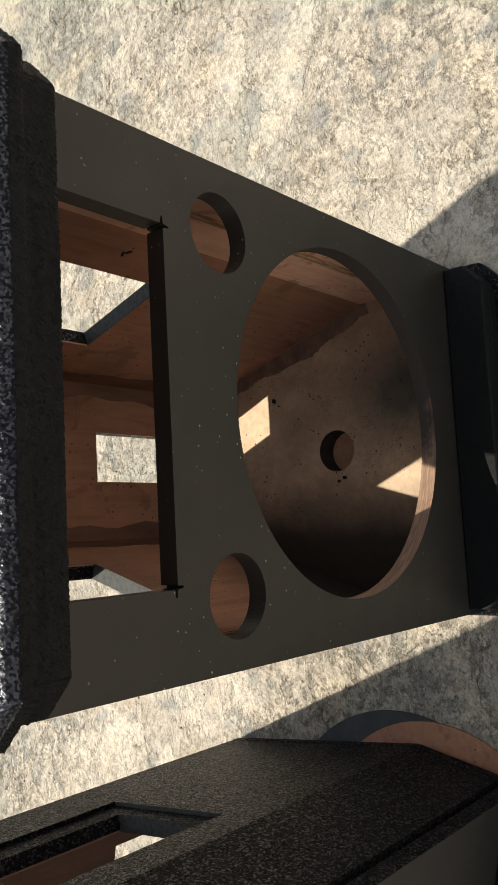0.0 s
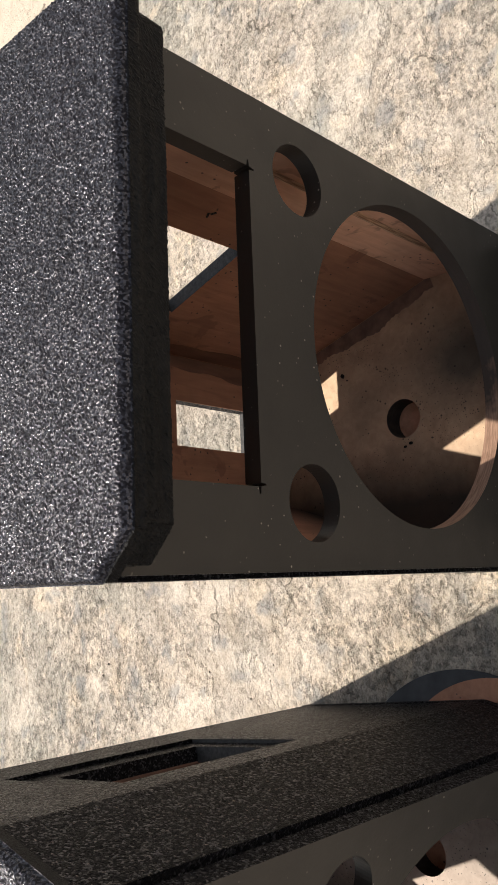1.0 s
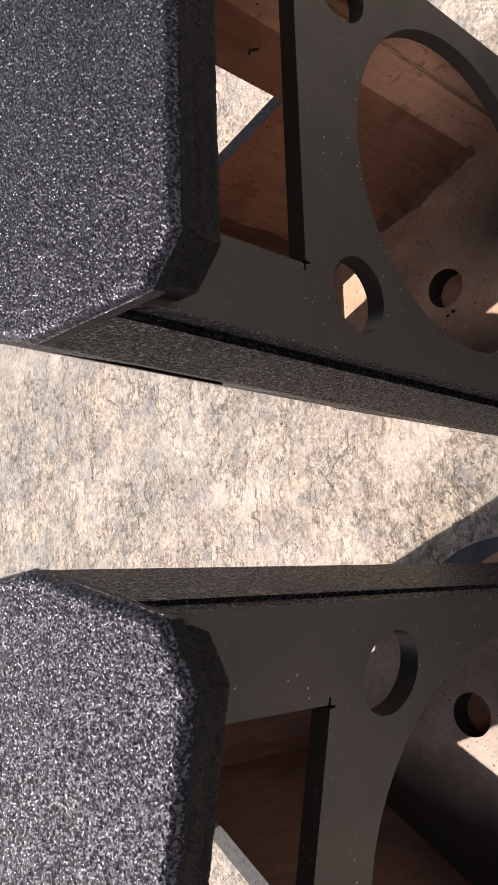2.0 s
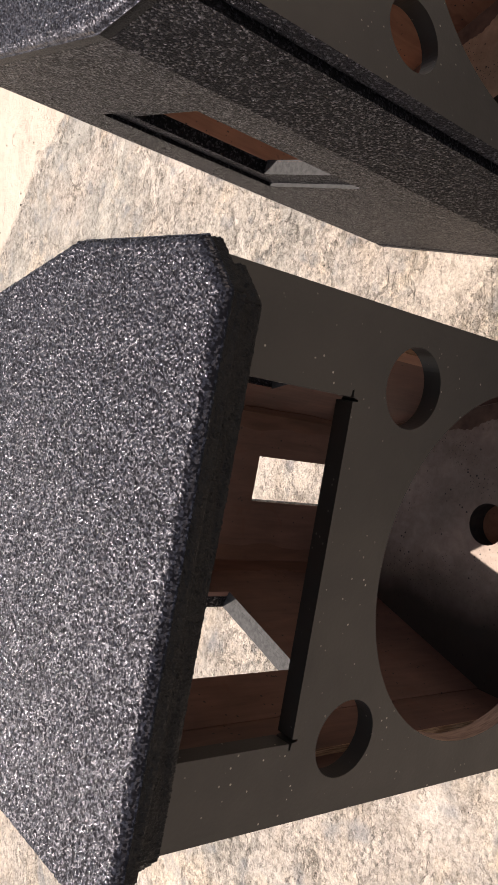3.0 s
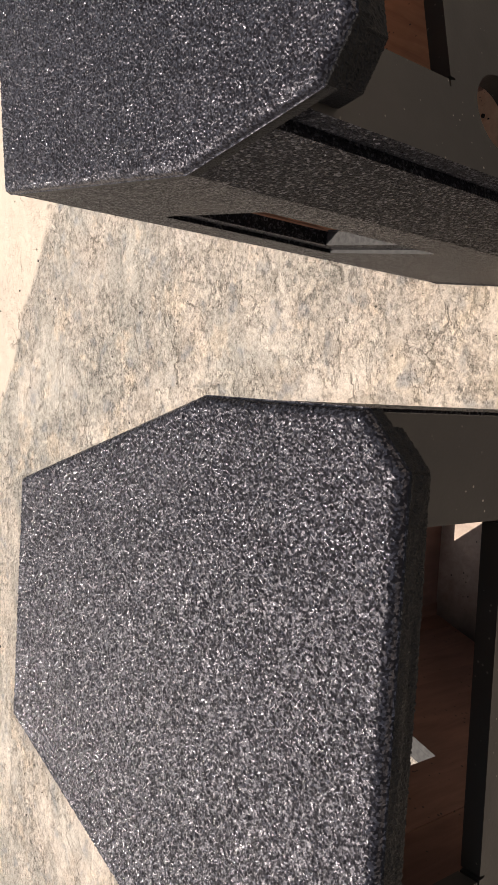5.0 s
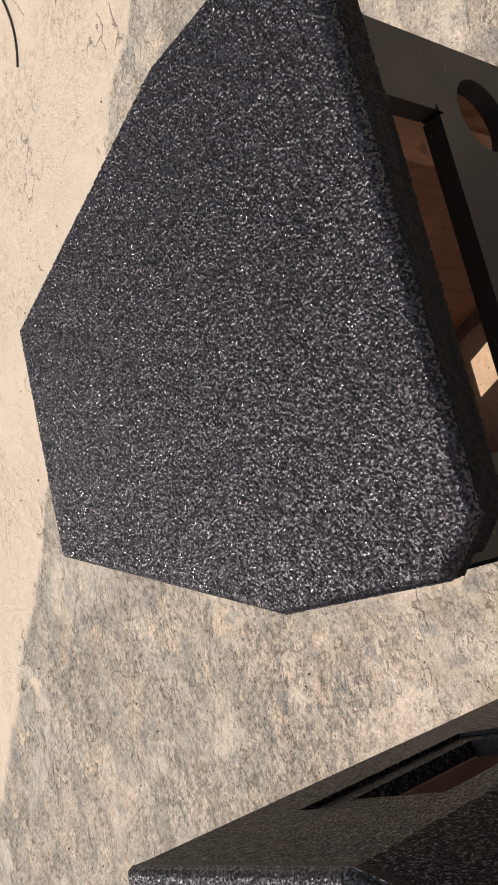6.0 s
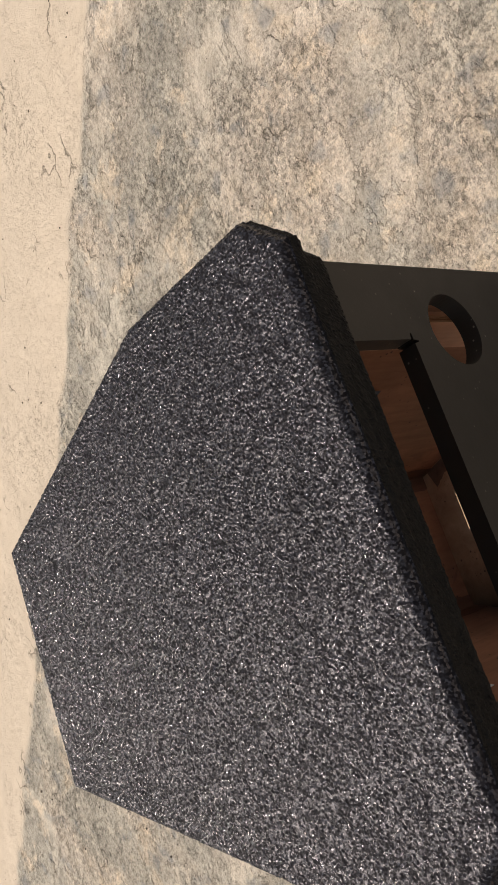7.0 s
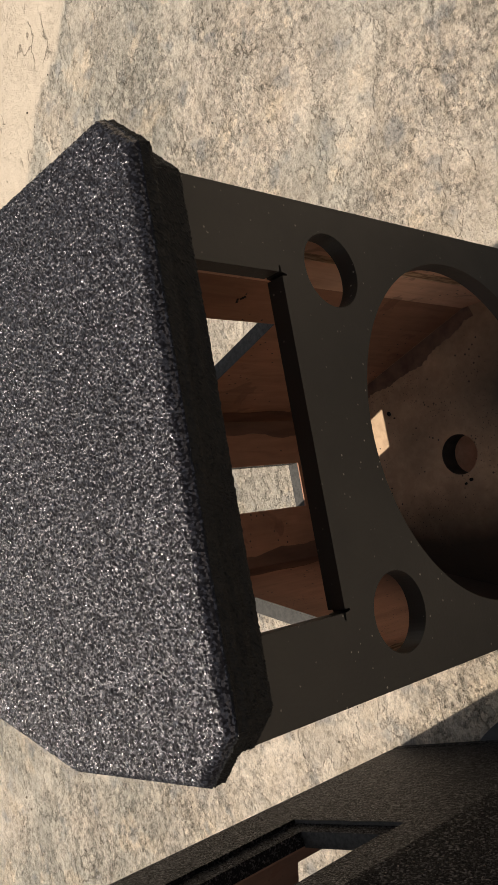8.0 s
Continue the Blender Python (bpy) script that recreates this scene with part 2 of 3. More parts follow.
    b = bump(n, l, calc(n, l, "MULTIPLY", small, rough_zone), 1.0, 0.011, b)
    b = bump(n, l, calc(n, l, "MULTIPLY", chip_rgb.outputs[1], rough_zone), 1.0, 0.0032, b)
    b = bump(n, l, calc(n, l, "MULTIPLY", scab, -1.0), 1.0, 0.004, b)
    b = bump(n, l, fine, 0.8, 0.0016, b)
    holes = n.new("ShaderNodeInvert")
    l.new(mix(n, l, 1.0, crack, pit, "ADD"), holes.inputs["Color"])
    b = bump(n, l, holes.outputs[0], 0.8, 0.003, b)
    l.new(b, p.inputs["Normal"])
    return m


PAINT = make_texture_paint("textured_black_paint", 0.9)
GRAIN = make_grain_paint()
BAFFLE = make_baffle_paint()
# lit copy: sunlight bounced off the floor is put into this colour
PLY_LIT = make_plywood("lit_plywood", (0.65, 0.345, 0.215), (0.8, 0.46, 0.3), 0.0)
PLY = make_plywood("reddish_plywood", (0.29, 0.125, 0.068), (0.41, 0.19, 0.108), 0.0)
# for the -x linings: overspray and shade both put into the wood
PLY_MIST_SHADE = make_plywood("misted_shaded_plywood", (0.36, 0.165, 0.098), (0.5, 0.245, 0.15), 0.6)
PLY_SPRAY_SHADE = make_plywood("oversprayed_shaded_plywood", (0.50, 0.33, 0.205), (0.65, 0.45, 0.29), 0.85)
CONCRETE = make_concrete()
MAT_DARK, _n, _l, _p = material("dark_brown_rubber")
_l.new(ramp(_n, _l, tex_noise(_n, _l, coords(_n, _l), 80, 4), [(0.3, (0.035, 0.025, 0.018)), (0.7, (0.075, 0.055, 0.04))]), _p.inputs["Base Color"])
MAT_RIB, _n, _l, _p = material("brown_fibre")
_l.new(ramp(_n, _l, tex_noise(_n, _l, coords(_n, _l, scale=(1, 0.4, 1)), 220, 4), [(0.35, (0.07, 0.05, 0.04)), (0.65, (0.24, 0.19, 0.15))]), _p.inputs["Base Color"])
GRIT, _n, _l, _p = material("stone_grit")
_g = _n.new("ShaderNodeNewGeometry")
_l.new(ramp(_n, _l, _g.outputs["Random Per Island"], [(0.0, (0.05, 0.042, 0.035)), (0.55, (0.16, 0.13, 0.10)), (1.0, (0.5, 0.43, 0.34))]), _p.inputs["Base Color"])
_p.inputs["Roughness"].default_value = 0.9
GLUE, _n, _l, _p = material("dried_glue")
_l.new(ramp(_n, _l, tex_noise(_n, _l, coords(_n, _l), 60, 4), [(0.3, (0.15, 0.09, 0.064)), (0.7, (0.28, 0.175, 0.125))]), _p.inputs["Base Color"])
_p.inputs["Roughness"].default_value = 0.45
# brown for the shade and dirt of the inner corners
SEAM, _n, _l, _p = material("corner_shade_dirt")
_l.new(ramp(_n, _l, tex_noise(_n, _l, coords(_n, _l, scale=(1, 1, 0.2)), 60, 4), [(0.3, (0.09, 0.038, 0.022)), (0.7, (0.18, 0.08, 0.047))]), _p.inputs["Base Color"])
_p.inputs["Roughness"].default_value = 0.6
# near-black brown for the wall of the pole hole
HOLE_DARK, _n, _l, _p = material("dark_hole_wall")
_l.new(ramp(_n, _l, tex_noise(_n, _l, coords(_n, _l), 90, 4), [(0.3, (0.016, 0.012, 0.01)), (0.7, (0.05, 0.036, 0.028))]), _p.inputs["Base Color"])
_p.inputs["Roughness"].default_value = 0.7
PLY_EDGE, _n, _l, _p = material("plywood_edge")
_l.new(ramp(_n, _l, tex_noise(_n, _l, coords(_n, _l, scale=(1, 1, 0.05)), 700, 2), [(0.4, (0.28, 0.15, 0.08)), (0.6, (0.62, 0.42, 0.26))]), _p.inputs["Base Color"])
RIM, _n, _l, _p = material("bare_sawn_rim")
_v = coords(_n, _l)
_x = _n.new("ShaderNodeSeparateXYZ")
_l.new(_v, _x.inputs[0])
_wood = ramp(_n, _l, tex_noise(_n, _l, coords(_n, _l, scale=(0.1, 1, 0.1)), 500, 3), [(0.35, (0.2, 0.115, 0.075)), (0.65, (0.36, 0.22, 0.15))])
_spray = calc(_n, _l, "ADD", calc(_n, _l, "MULTIPLY", _x.outputs[0], -2.5), tex_noise(_n, _l, _v, 18, 4))
_l.new(mix(_n, _l, ramp(_n, _l, _spray, [(0.42, 0.94), (0.56, 0.0)]), _wood, (0.026, 0.021, 0.017)), _p.inputs["Base Color"])
_p.inputs["Roughness"].default_value = 0.7
CRUST, _n, _l, _p = material("black_paint_crust")
_v = coords(_n, _l)
_l.new(ramp(_n, _l, tex_noise(_n, _l, _v, 120, 5, 0.7), [(0.3, (0.006, 0.0056, 0.0056)), (0.7, (0.0125, 0.0112, 0.0105))]), _p.inputs["Base Color"])
_p.inputs["Roughness"].default_value = 0.45
_p.inputs["Specular IOR Level"].default_value = 0.14
_l.new(bump(_n, _l, tex_noise(_n, _l, _v, 700, 3, 0.65), 0.9, 0.0012), _p.inputs["Normal"])
DUSTY, _n, _l, _p = material("dusty_cut_edge")
_l.new(ramp(_n, _l, tex_noise(_n, _l, coords(_n, _l), 170, 5, 0.7), [(0.35, (0.026, 0.025, 0.024)), (0.65, (0.066, 0.063, 0.06))]), _p.inputs["Base Color"])
_p.inputs["Roughness"].default_value = 0.8
# second cabinet's inside: dimmer copies, with its deeper shade put into the wood colour
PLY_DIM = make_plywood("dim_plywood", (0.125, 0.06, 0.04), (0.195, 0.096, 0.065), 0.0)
FLOOR_DIM = make_plywood("grey_sprayed_shaded_plywood", (0.4, 0.3, 0.235), (0.54, 0.42, 0.335), 0.45)
DARK_BOARD, _n, _l, _p = material("blue_grey_board")
_l.new(ramp(_n, _l, tex_noise(_n, _l, coords(_n, _l), 40, 5), [(0.3, (0.018, 0.02, 0.025)), (0.7, (0.045, 0.047, 0.052))]), _p.inputs["Base Color"])
_p.inputs["Roughness"].default_value = 0.7


# ---- helpers of the build ----
def part(name, bm, mats, parent=None, label="", bevel=0.0):
    me = bpy.data.meshes.new(name)
    bmesh.ops.recalc_face_normals(bm, faces=bm.faces)
    bm.to_mesh(me)
    bm.free()
    for m in (mats if isinstance(mats, (list, tuple)) else [mats]):
        me.materials.append(m)
    ob = new(name, me)
    if parent is not None:
        ob.parent = parent
    if label:
        tagged(ob, label)
    if bevel:
        b = ob.modifiers.new("edges", "BEVEL")
        b.width, b.segments, b.limit_method, b.angle_limit = bevel, 2, "ANGLE", radians(35)
    return ob


def plate(bm, outer, holes, depth, m):
    """A board: the outline with its holes, extruded by depth along the local z of m."""
    made = []
    for loop in (outer, *holes):
        vs = [bm.verts.new((x, y, 0)) for x, y in loop]
        made += [bm.edges.new((a, b)) for a, b in zip(vs, vs[1:] + vs[:1])]
    fill = bmesh.ops.triangle_fill(bm, use_beauty=True, use_dissolve=False, edges=made)
    faces = [g for g in fill["geom"] if isinstance(g, bmesh.types.BMFace)]
    ext = bmesh.ops.extrude_face_region(bm, geom=faces)
    top = [g for g in ext["geom"] if isinstance(g, bmesh.types.BMVert)]
    bmesh.ops.translate(bm, verts=top, vec=(0, 0, depth))
    own = {v for e in made for v in e.verts} | set(top)
    bmesh.ops.transform(bm, matrix=m, verts=list(own))
    return bm


def box(bm, x0, x1, y0, y1, z0, z1):
    return plate(bm, [(x0, y0), (x1, y0), (x1, y1), (x0, y1)], [], z1 - z0, Matrix.Translation((0, 0, z0)))


def circle(cx, cy, r, n=72):
    return [(cx + r * math.cos(2 * math.pi * i / n), cy + r * math.sin(2 * math.pi * i / n)) for i in range(n)]


def rect(x0, x1, y0, y1):
    return [(x0, y0), (x1, y0), (x1, y1), (x0, y1)]


# ---- ground ----
def make_ground():
    near = np.concatenate([[-60, -20, -6, -3], np.arange(-1.6, 3.001, 0.03), [4, 7, 20, 60]])
    xs, ys = near, near
    vs = [(x, y, 0.0) for y in ys for x in xs]
    k = len(xs)
    fs = [(j * k + i, j * k + i + 1, (j + 1) * k + i + 1, (j + 1) * k + i) for j in range(k - 1) for i in range(k - 1)]
    me = bpy.data.meshes.new("ground")
    me.from_pydata(vs, [], fs)
    me.materials.append(CONCRETE)
    return tagged(new("ground", me), "rough weathered cream and grey concrete ground in sunlight", "ground", kind="structure")


make_ground()

# ---- loudspeaker cabinets ----
PLY_T, FLOOR = 0.018, 0.052
# each cabinet's plan and openings; both were cut by hand and differ a little
FIRST = dict(top=0.712, half=0.213, side=0.115, back_half=0.118, back=0.415, lip=-0.0615, cut=0.031, front=0.0, drop=0.034,
             board=(-0.209, 0.209), horn=(-0.14, 0.525, 0.14, 0.525), ports=((0.1485, 0.46), (-0.1505, 0.4572)), pole=(0.0, 0.17),
             socket=(-0.026, 0.038, 0.125, 0.27),
             step={1: (0.072, 0.24, 0.318, 0.56), -1: (0.074, 0.242, 0.312, 0.564)},
             thick={1: 0.0, -1: 0.0},
             hole={1: (0.08, 0.215, 0.3465, 0.54), -1: (0.082, 0.214, 0.347, 0.542)})
OTHER = dict(top=0.7035, half=0.2155, side=0.1335, back_half=0.1212, back=0.4275, lip=-0.0585, cut=0.033, front=-0.003, drop=0.026,
             board=(-0.2105, 0.2135), horn=(-0.1418, 0.5133, 0.1378, 0.5195), ports=((0.1548, 0.4503), (-0.1457, 0.45)), pole=(0.0174, 0.1634),
             socket=(-0.017, 0.0455, 0.0965, 0.245),
             step={1: (0.05, 0.222, 0.312, 0.56), -1: (0.058, 0.238, 0.295, 0.56)},
             thick={1: 0.0, -1: 0.005},
             hole={1: (0.066, 0.187, 0.336, 0.522), -1: (0.07, 0.22, 0.317, 0.518)})


def outline(plan, grow=0.0):
    """The cabinet's plan, with the front corners cut off."""
    h, b, lip, cut = plan["half"] + grow, plan["back_half"] + grow, plan["lip"] - grow, plan["cut"]
    right = [(h - cut, lip), (h, lip + cut), (h, plan["side"]), (b, plan["back"] + grow)]
    return right + [(-x, y) for x, y in reversed(right)]


def sawn_opening(x0, z0, x1, z1, top):
    """A sawn rectangle whose lower corners are nicked by the saw."""
    def corner(x, z, s):
        return [(x, top), (x, z + 0.003), (x + s * 0.006, z + 0.0022), (x + s * 0.0058, z + 0.0004), (x, z), (x - s * 0.0012, z - 0.006), (x - s * 0.0028, z - 0.0058), (x - s * 0.0034, z)]
    return corner(x1, z1, 1) + corner(x0, z0, -1)[::-1]


def make_coating(plan, seed, step=0.0006):
    """Dried paint drops over the top panel: a fine sheet of overlapping round grains that rolls over the edge."""
    loop = outline(plan, 0.0006)
    hx, y0, y1 = plan["half"] + 0.004, plan["lip"] - 0.004, plan["back"] + 0.006
    xs, ys = np.arange(-hx, hx, step), np.arange(y0, y1, step)
    gx, gy = np.meshgrid(xs, ys)
    gap = np.full(gx.shape, 1.0)
    for (ax, ay), (bx, by) in zip(loop, loop[1:] + loop[:1]):
        d = math.hypot(bx - ax, by - ay)
        gap = np.minimum(gap, ((bx - ax) * (gy - ay) - (by - ay) * (gx - ax)) / d)
    rng = np.random.default_rng(seed)
    cell = 0.0014
    nx, ny = int(2 * hx / cell) + 3, int((y1 - y0) / cell) + 3
    jx, jy = rng.random((ny, nx)), rng.random((ny, nx))
    rad, tall = rng.uniform(0.5, 1.0, (ny, nx)), rng.uniform(0.05, 1.0, (ny, nx)) ** 1.3
    u, v = (gx + hx) / cell + 1, (gy - y0) / cell + 1
    iu, iv = u.astype(int), v.astype(int)
    h = np.zeros(gx.shape)
    for dj in (-1, 0, 1):
        for di in (-1, 0, 1):
            a, b = np.clip(iu + di, 0, nx - 1), np.clip(iv + dj, 0, ny - 1)
            q = ((a + jx[b, a] - u) ** 2 + (b + jy[b, a] - v) ** 2) / rad[b, a] ** 2
            h = np.maximum(h, tall[b, a] * np.clip(1 - q, 0, 1) ** 0.8)
    r = 0.0078
    e = np.clip(gap, 0, r)
    z = -r + np.sqrt(np.maximum(r * r - (r - e) ** 2, 0)) + 0.0015 * h * np.clip(gap / 0.001, 0, 1)
    keep = gap > -0.0012
    quad = keep[:-1, :-1] & keep[:-1, 1:] & keep[1:, 1:] & keep[1:, :-1]
    w = gx.shape[1]
    jj, ii = np.nonzero(quad)
    base = jj * w + ii
    faces = np.stack([base, base + 1, base + w + 1, base + w], 1)
    used, inv = np.unique(faces, return_inverse=True)
    verts = np.stack([gx.ravel()[used], gy.ravel()[used], plan["top"] + 0.0004 + z.ravel()[used]], 1)
    me = bpy.data.meshes.new("top_coating")
    me.from_pydata(verts.tolist(), [], inv.reshape(faces.shape).tolist())
    me.shade_smooth()
    me.materials.append(GRAIN)
    return me



def dust_sills(bm, top):
    """Gives the level sawn faces low in an opening the second, dusty material."""
    for f in bm.faces:
        f.normal_update()
        if abs(f.normal.z) > 0.5 and 0.06 < f.calc_center_median().z < top:
            f.material_index = 1


def rough_edge(bm, a, b, z, t, seed):
    """Crust of paint drops on a sawn edge from a to b: wavering plywood layers under coarse grains."""
    rng = random.Random(seed)
    along = Vector((b[0] - a[0], b[1] - a[1], 0))
    out = Vector((along.y, -along.x, 0)).normalized()
    nx, nz = max(8, int(along.length / 0.0012)), max(4, int(t / 0.0013))
    phase = [rng.uniform(0, 6) for _ in range(4)]
    rows = []
    for j in range(nz + 1):
        row = []
        for i in range(nx + 1):
            k, zz = i / nx, t * j / nz
            x = along.length * k
            layer = math.sin(zz * 520 + 0.9 * math.sin(x * 23 + phase[0]) + 0.5 * math.sin(x * 71 + phase[1]))
            wave = 0.0007 * layer * (0.55 + 0.45 * math.sin(x * 37 + phase[2]))
            grain = 0.0009 * rng.random() ** 2.2
            inside = 0 < i < nx and 0 < j < nz
            depth = 0.0009 + wave + grain if inside else -0.0006
            spot = Vector((a[0], a[1], z + zz)) + along * k + out * depth
            if inside:
                spot += Vector((rng.uniform(-0.0004, 0.0004), 0, rng.uniform(-0.0004, 0.0004)))
            row.append(bm.verts.new(spot))
        rows.append(row)
    for low, high in zip(rows, rows[1:]):
        for i in range(nx):
            bm.faces.new((low[i], low[i + 1], high[i + 1], high[i]))


def seam_band(bm, a, b, z0, z1, seed):
    """A ragged upright dark band on a wall, from the corner a towards b."""
    rng = random.Random(seed)
    k1, k2 = rng.uniform(0, 6), rng.uniform(0, 6)
    along = Vector((b[0] - a[0], b[1] - a[1], 0)).normalized()
    m = Matrix((along, Vector((0, 0, 1)), along.cross(Vector((0, 0, 1))))).transposed().to_4x4()
    m.translation = (a[0], a[1], 0)
    n = 70
    edge = [(0.02 + 0.003 * math.sin(i * 0.23 + k1) + 0.002 * math.sin(i * 0.61 + k2) + rng.uniform(0, 0.0016), z0 + (z1 - z0) * i / n) for i in range(n + 1)]
    plate(bm, [(-0.003, z0), *edge, (-0.003, z1)], [], 0.0006, m)


def make_cabinet(plan, seed, ply=PLY, mist_shade=PLY_MIST_SHADE, boards=PLY_SPRAY_SHADE, pale=PLY_LIT):
    thing = new("loudspeaker_cabinet")
    up = Matrix.Translation
    half, side, back_half, back, front = plan["half"], plan["side"], plan["back_half"], plan["back"], plan["front"]
    low, high, drop = PLY_T, plan["top"] - PLY_T, plan["drop"]
    bm = bmesh.new()
    plate(bm, outline(plan, 0.0003), [], PLY_T - 0.0074, up((0, 0, high)))
    panel = part("top_panel", bm, CRUST, thing, "grainy black textured top panel with cut corners")
    rim = outline(plan, 0.0006)
    bm = bmesh.new()
    for k, (a, b) in enumerate(((rim[6], rim[7]), (rim[7], rim[0]), (rim[0], rim[1]))):
        rough_edge(bm, a, b, high + 0.0004, PLY_T - 0.0066, seed + k)
    part("paint_crust", bm, CRUST, panel, "rough drops of black paint over the sawn layers")
    coat = new("top_coating", make_coating(plan, seed))
    coat.parent = thing
    tagged(coat, "coarse glinting black grains of textured paint")
    bm = bmesh.new()
    plate(bm, outline(plan, 0.001), [], PLY_T, up((0, 0, 0)))
    part("bottom_panel", bm, PAINT, thing, bevel=0.004)
    w, face_y = half - 0.01, plan["lip"] + 0.014
    strip = [(w - 0.025, face_y), (w, face_y + 0.024), (w, front - 0.0005), (-w, front - 0.0005), (-w, face_y + 0.024), (-w + 0.025, face_y)]
    for name, z, t in (("top_lip", high - drop, drop), ("bottom_lip", low, FLOOR - low)):
        bm = bmesh.new()
        plate(bm, strip, [], t, up((0, 0, z)))
        lip = part(name, bm, CRUST, thing, "textured black edge with plywood layers showing", bevel=0.0015)
        bm = bmesh.new()
        for k, (a, b) in enumerate(((strip[4], strip[5]), (strip[5], strip[0]), (strip[0], strip[1]))):
            rough_edge(bm, a, b, z + 0.0003, t - 0.0006, seed + k + (3 if z > 0.3 else 6))
        part("paint_crust", bm, CRUST, lip, "rough drops of black paint over the sawn layers")
    inner = [(half - 0.0185, front + 0.0185), (half - 0.0185, side), (back_half - 0.014, back - 0.019)]
    px, py = plan["pole"]
    inner += [(-x, y) for x, y in reversed(inner)]
    bm = bmesh.new()
    plate(bm, inner, [circle(px, py, 0.0272, 48)], FLOOR - low, up((0, 0, low)))
    for f in bm.faces:
        f.normal_update()
        c = f.calc_center_median()
        f.material_index = 1 if abs(f.normal.z) < 0.3 and math.hypot(c.x - px, c.y - py) < 0.03 else 0
    part("inner_floor", bm, [boards, HOLE_DARK], thing, "plywood floor with black overspray, painted shade and a round pole hole")
    bm = bmesh.new()
    plate(bm, circle(px, py, 0.0269, 48), [], 0.003, up((0, 0, low)))
    # brighter wood stands in for light on the hole's bottom
    part("hole_bottom", bm, pale, thing)
    bm = bmesh.new()
    plate(bm, inner, [], 0.034, up((0, 0, high - 0.034)))
    part("inner_ceiling", bm, ply, thing)

    # front board with horn, port and woofer openings
    bm = bmesh.new()
    face = rect(*plan["board"], low + 0.001, high - 0.001)
    holes = [sawn_opening(*plan["horn"], 0.65), *[circle(x, z, 0.0342, 56) for x, z in plan["ports"]], circle(0.003, 0.275, 0.172, 128)]
    plate(bm, face, holes, PLY_T, pose(0, front + PLY_T, 0, 90))
    for f in bm.faces:
        f.normal_update()
        c = f.calc_center_median()
        f.material_index = 1 if abs(f.normal.x) > 0.9 and abs(c.x) > 0.2 else 0
        if abs(f.normal.y) < 0.3 and abs(math.hypot(c.x - 0.003, c.z - 0.275) - 0.172) < 0.002:
            f.material_index = 2
    part("front_board", bm, [BAFFLE, PAINT, RIM], thing, "smooth matt black front board with cut openings")

    for s in (1, -1):
        bm = bmesh.new()
        box(bm, *sorted((s * (half - 0.016), s * (half - 0.0115))), front + PLY_T + 0.001, front + 0.032, low, high)
        part("rebate_strip", bm, CRUST, thing)
        bm = bmesh.new()
        box(bm, *sorted((s * (half - PLY_T), s * half)), front + 0.026, side, low, high)
        w = part("side_wall", bm, [PAINT], thing)
        bm = bmesh.new()
        box(bm, *sorted((s * (half - 0.0195), s * (half - 0.0165))), front + PLY_T + 0.0005, 0.062, FLOOR, high - 0.035)
        # how the light falls is coloured in: brighter wood on +x, darker on -x
        part("front_lining", bm, pale if s > 0 else mist_shade, w, "bare reddish plywood with glue stains")
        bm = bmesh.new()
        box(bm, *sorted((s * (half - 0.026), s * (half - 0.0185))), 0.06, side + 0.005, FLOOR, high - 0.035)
        part("lining", bm, pale if s > 0 else mist_shade, w, "bare plywood with light and shade put into its tone", bevel=0.0006)
        bm = bmesh.new()
        box(bm, *sorted((s * (half - 0.0264), s * (half - 0.0194))), 0.0585, 0.0598, FLOOR, high - 0.035)
        part("board_edge", bm, PLY_EDGE, w, "pale layered plywood edge")
        # tapering wall with a stepped handle opening
        p, q = Vector((s * half, side, 0)), Vector((s * back_half, back, 0))
        d = (q - p).normalized()
        out = Vector((s * d.y, -s * d.x, 0))
        length = (q - p).length
        m = Matrix((d, Vector((0, 0, 1)), out)).transposed().to_4x4()
        bm = bmesh.new()
        m.translation = p - out * 0.0045
        plate(bm, rect(0, length, low, high), [rect(*plan["step"][s])], 0.0045, m)
        m.translation = p - out * 0.0205
        plate(bm, rect(0, length, low, high), [rect(*plan["hole"][s])], 0.0159, m)
        dust_sills(bm, 0.4)
        w = part("rear_side_wall", bm, [PAINT, DUSTY], thing, "textured black wall with stepped handle opening")
        bm = bmesh.new()
        extra = plan["thick"][s]
        m.translation = p - out * (0.0225 + extra)
        plate(bm, rect(0.004, length - 0.013, FLOOR, high - 0.035), [rect(*plan["hole"][s])], 0.0019 + extra, m)
        dust_sills(bm, 0.4)
        part("lining", bm, [ply if s > 0 else mist_shade, DUSTY], w, "bare reddish plywood")
        # smeared glue along the foot of the tapering wall
        rng = random.Random(5 if s > 0 else 9)
        k1, k2 = rng.uniform(0, 6), rng.uniform(0, 6)
        a, b = p + d * 0.004 - out * 0.0234, p + d * (length - 0.026) - out * 0.0234
        edge = [a + (b - a) * (i / 79) - out * (0.02 + 0.004 * math.sin(i * 0.11 + k2) + 0.002 * math.sin(i * 0.37 + k1) + rng.uniform(0, 0.003)) for i in range(80)]
        if s > 0:
            bm = bmesh.new()
            plate(bm, [(a.x, a.y), *[(e.x, e.y) for e in edge], (b.x, b.y)], [], 0.0008, up((0, 0, FLOOR)))
            part("glue_smear", bm, GLUE, thing, "brown dried glue smear")
        # dark bands that put the rear corner's shade and dirt into colour
        corner = p + d * (length - 0.021) - out * (0.0233 + extra)
        bm = bmesh.new()
        seam_band(bm, corner, corner - d, FLOOR, high - 0.035, seed + 11 + s)
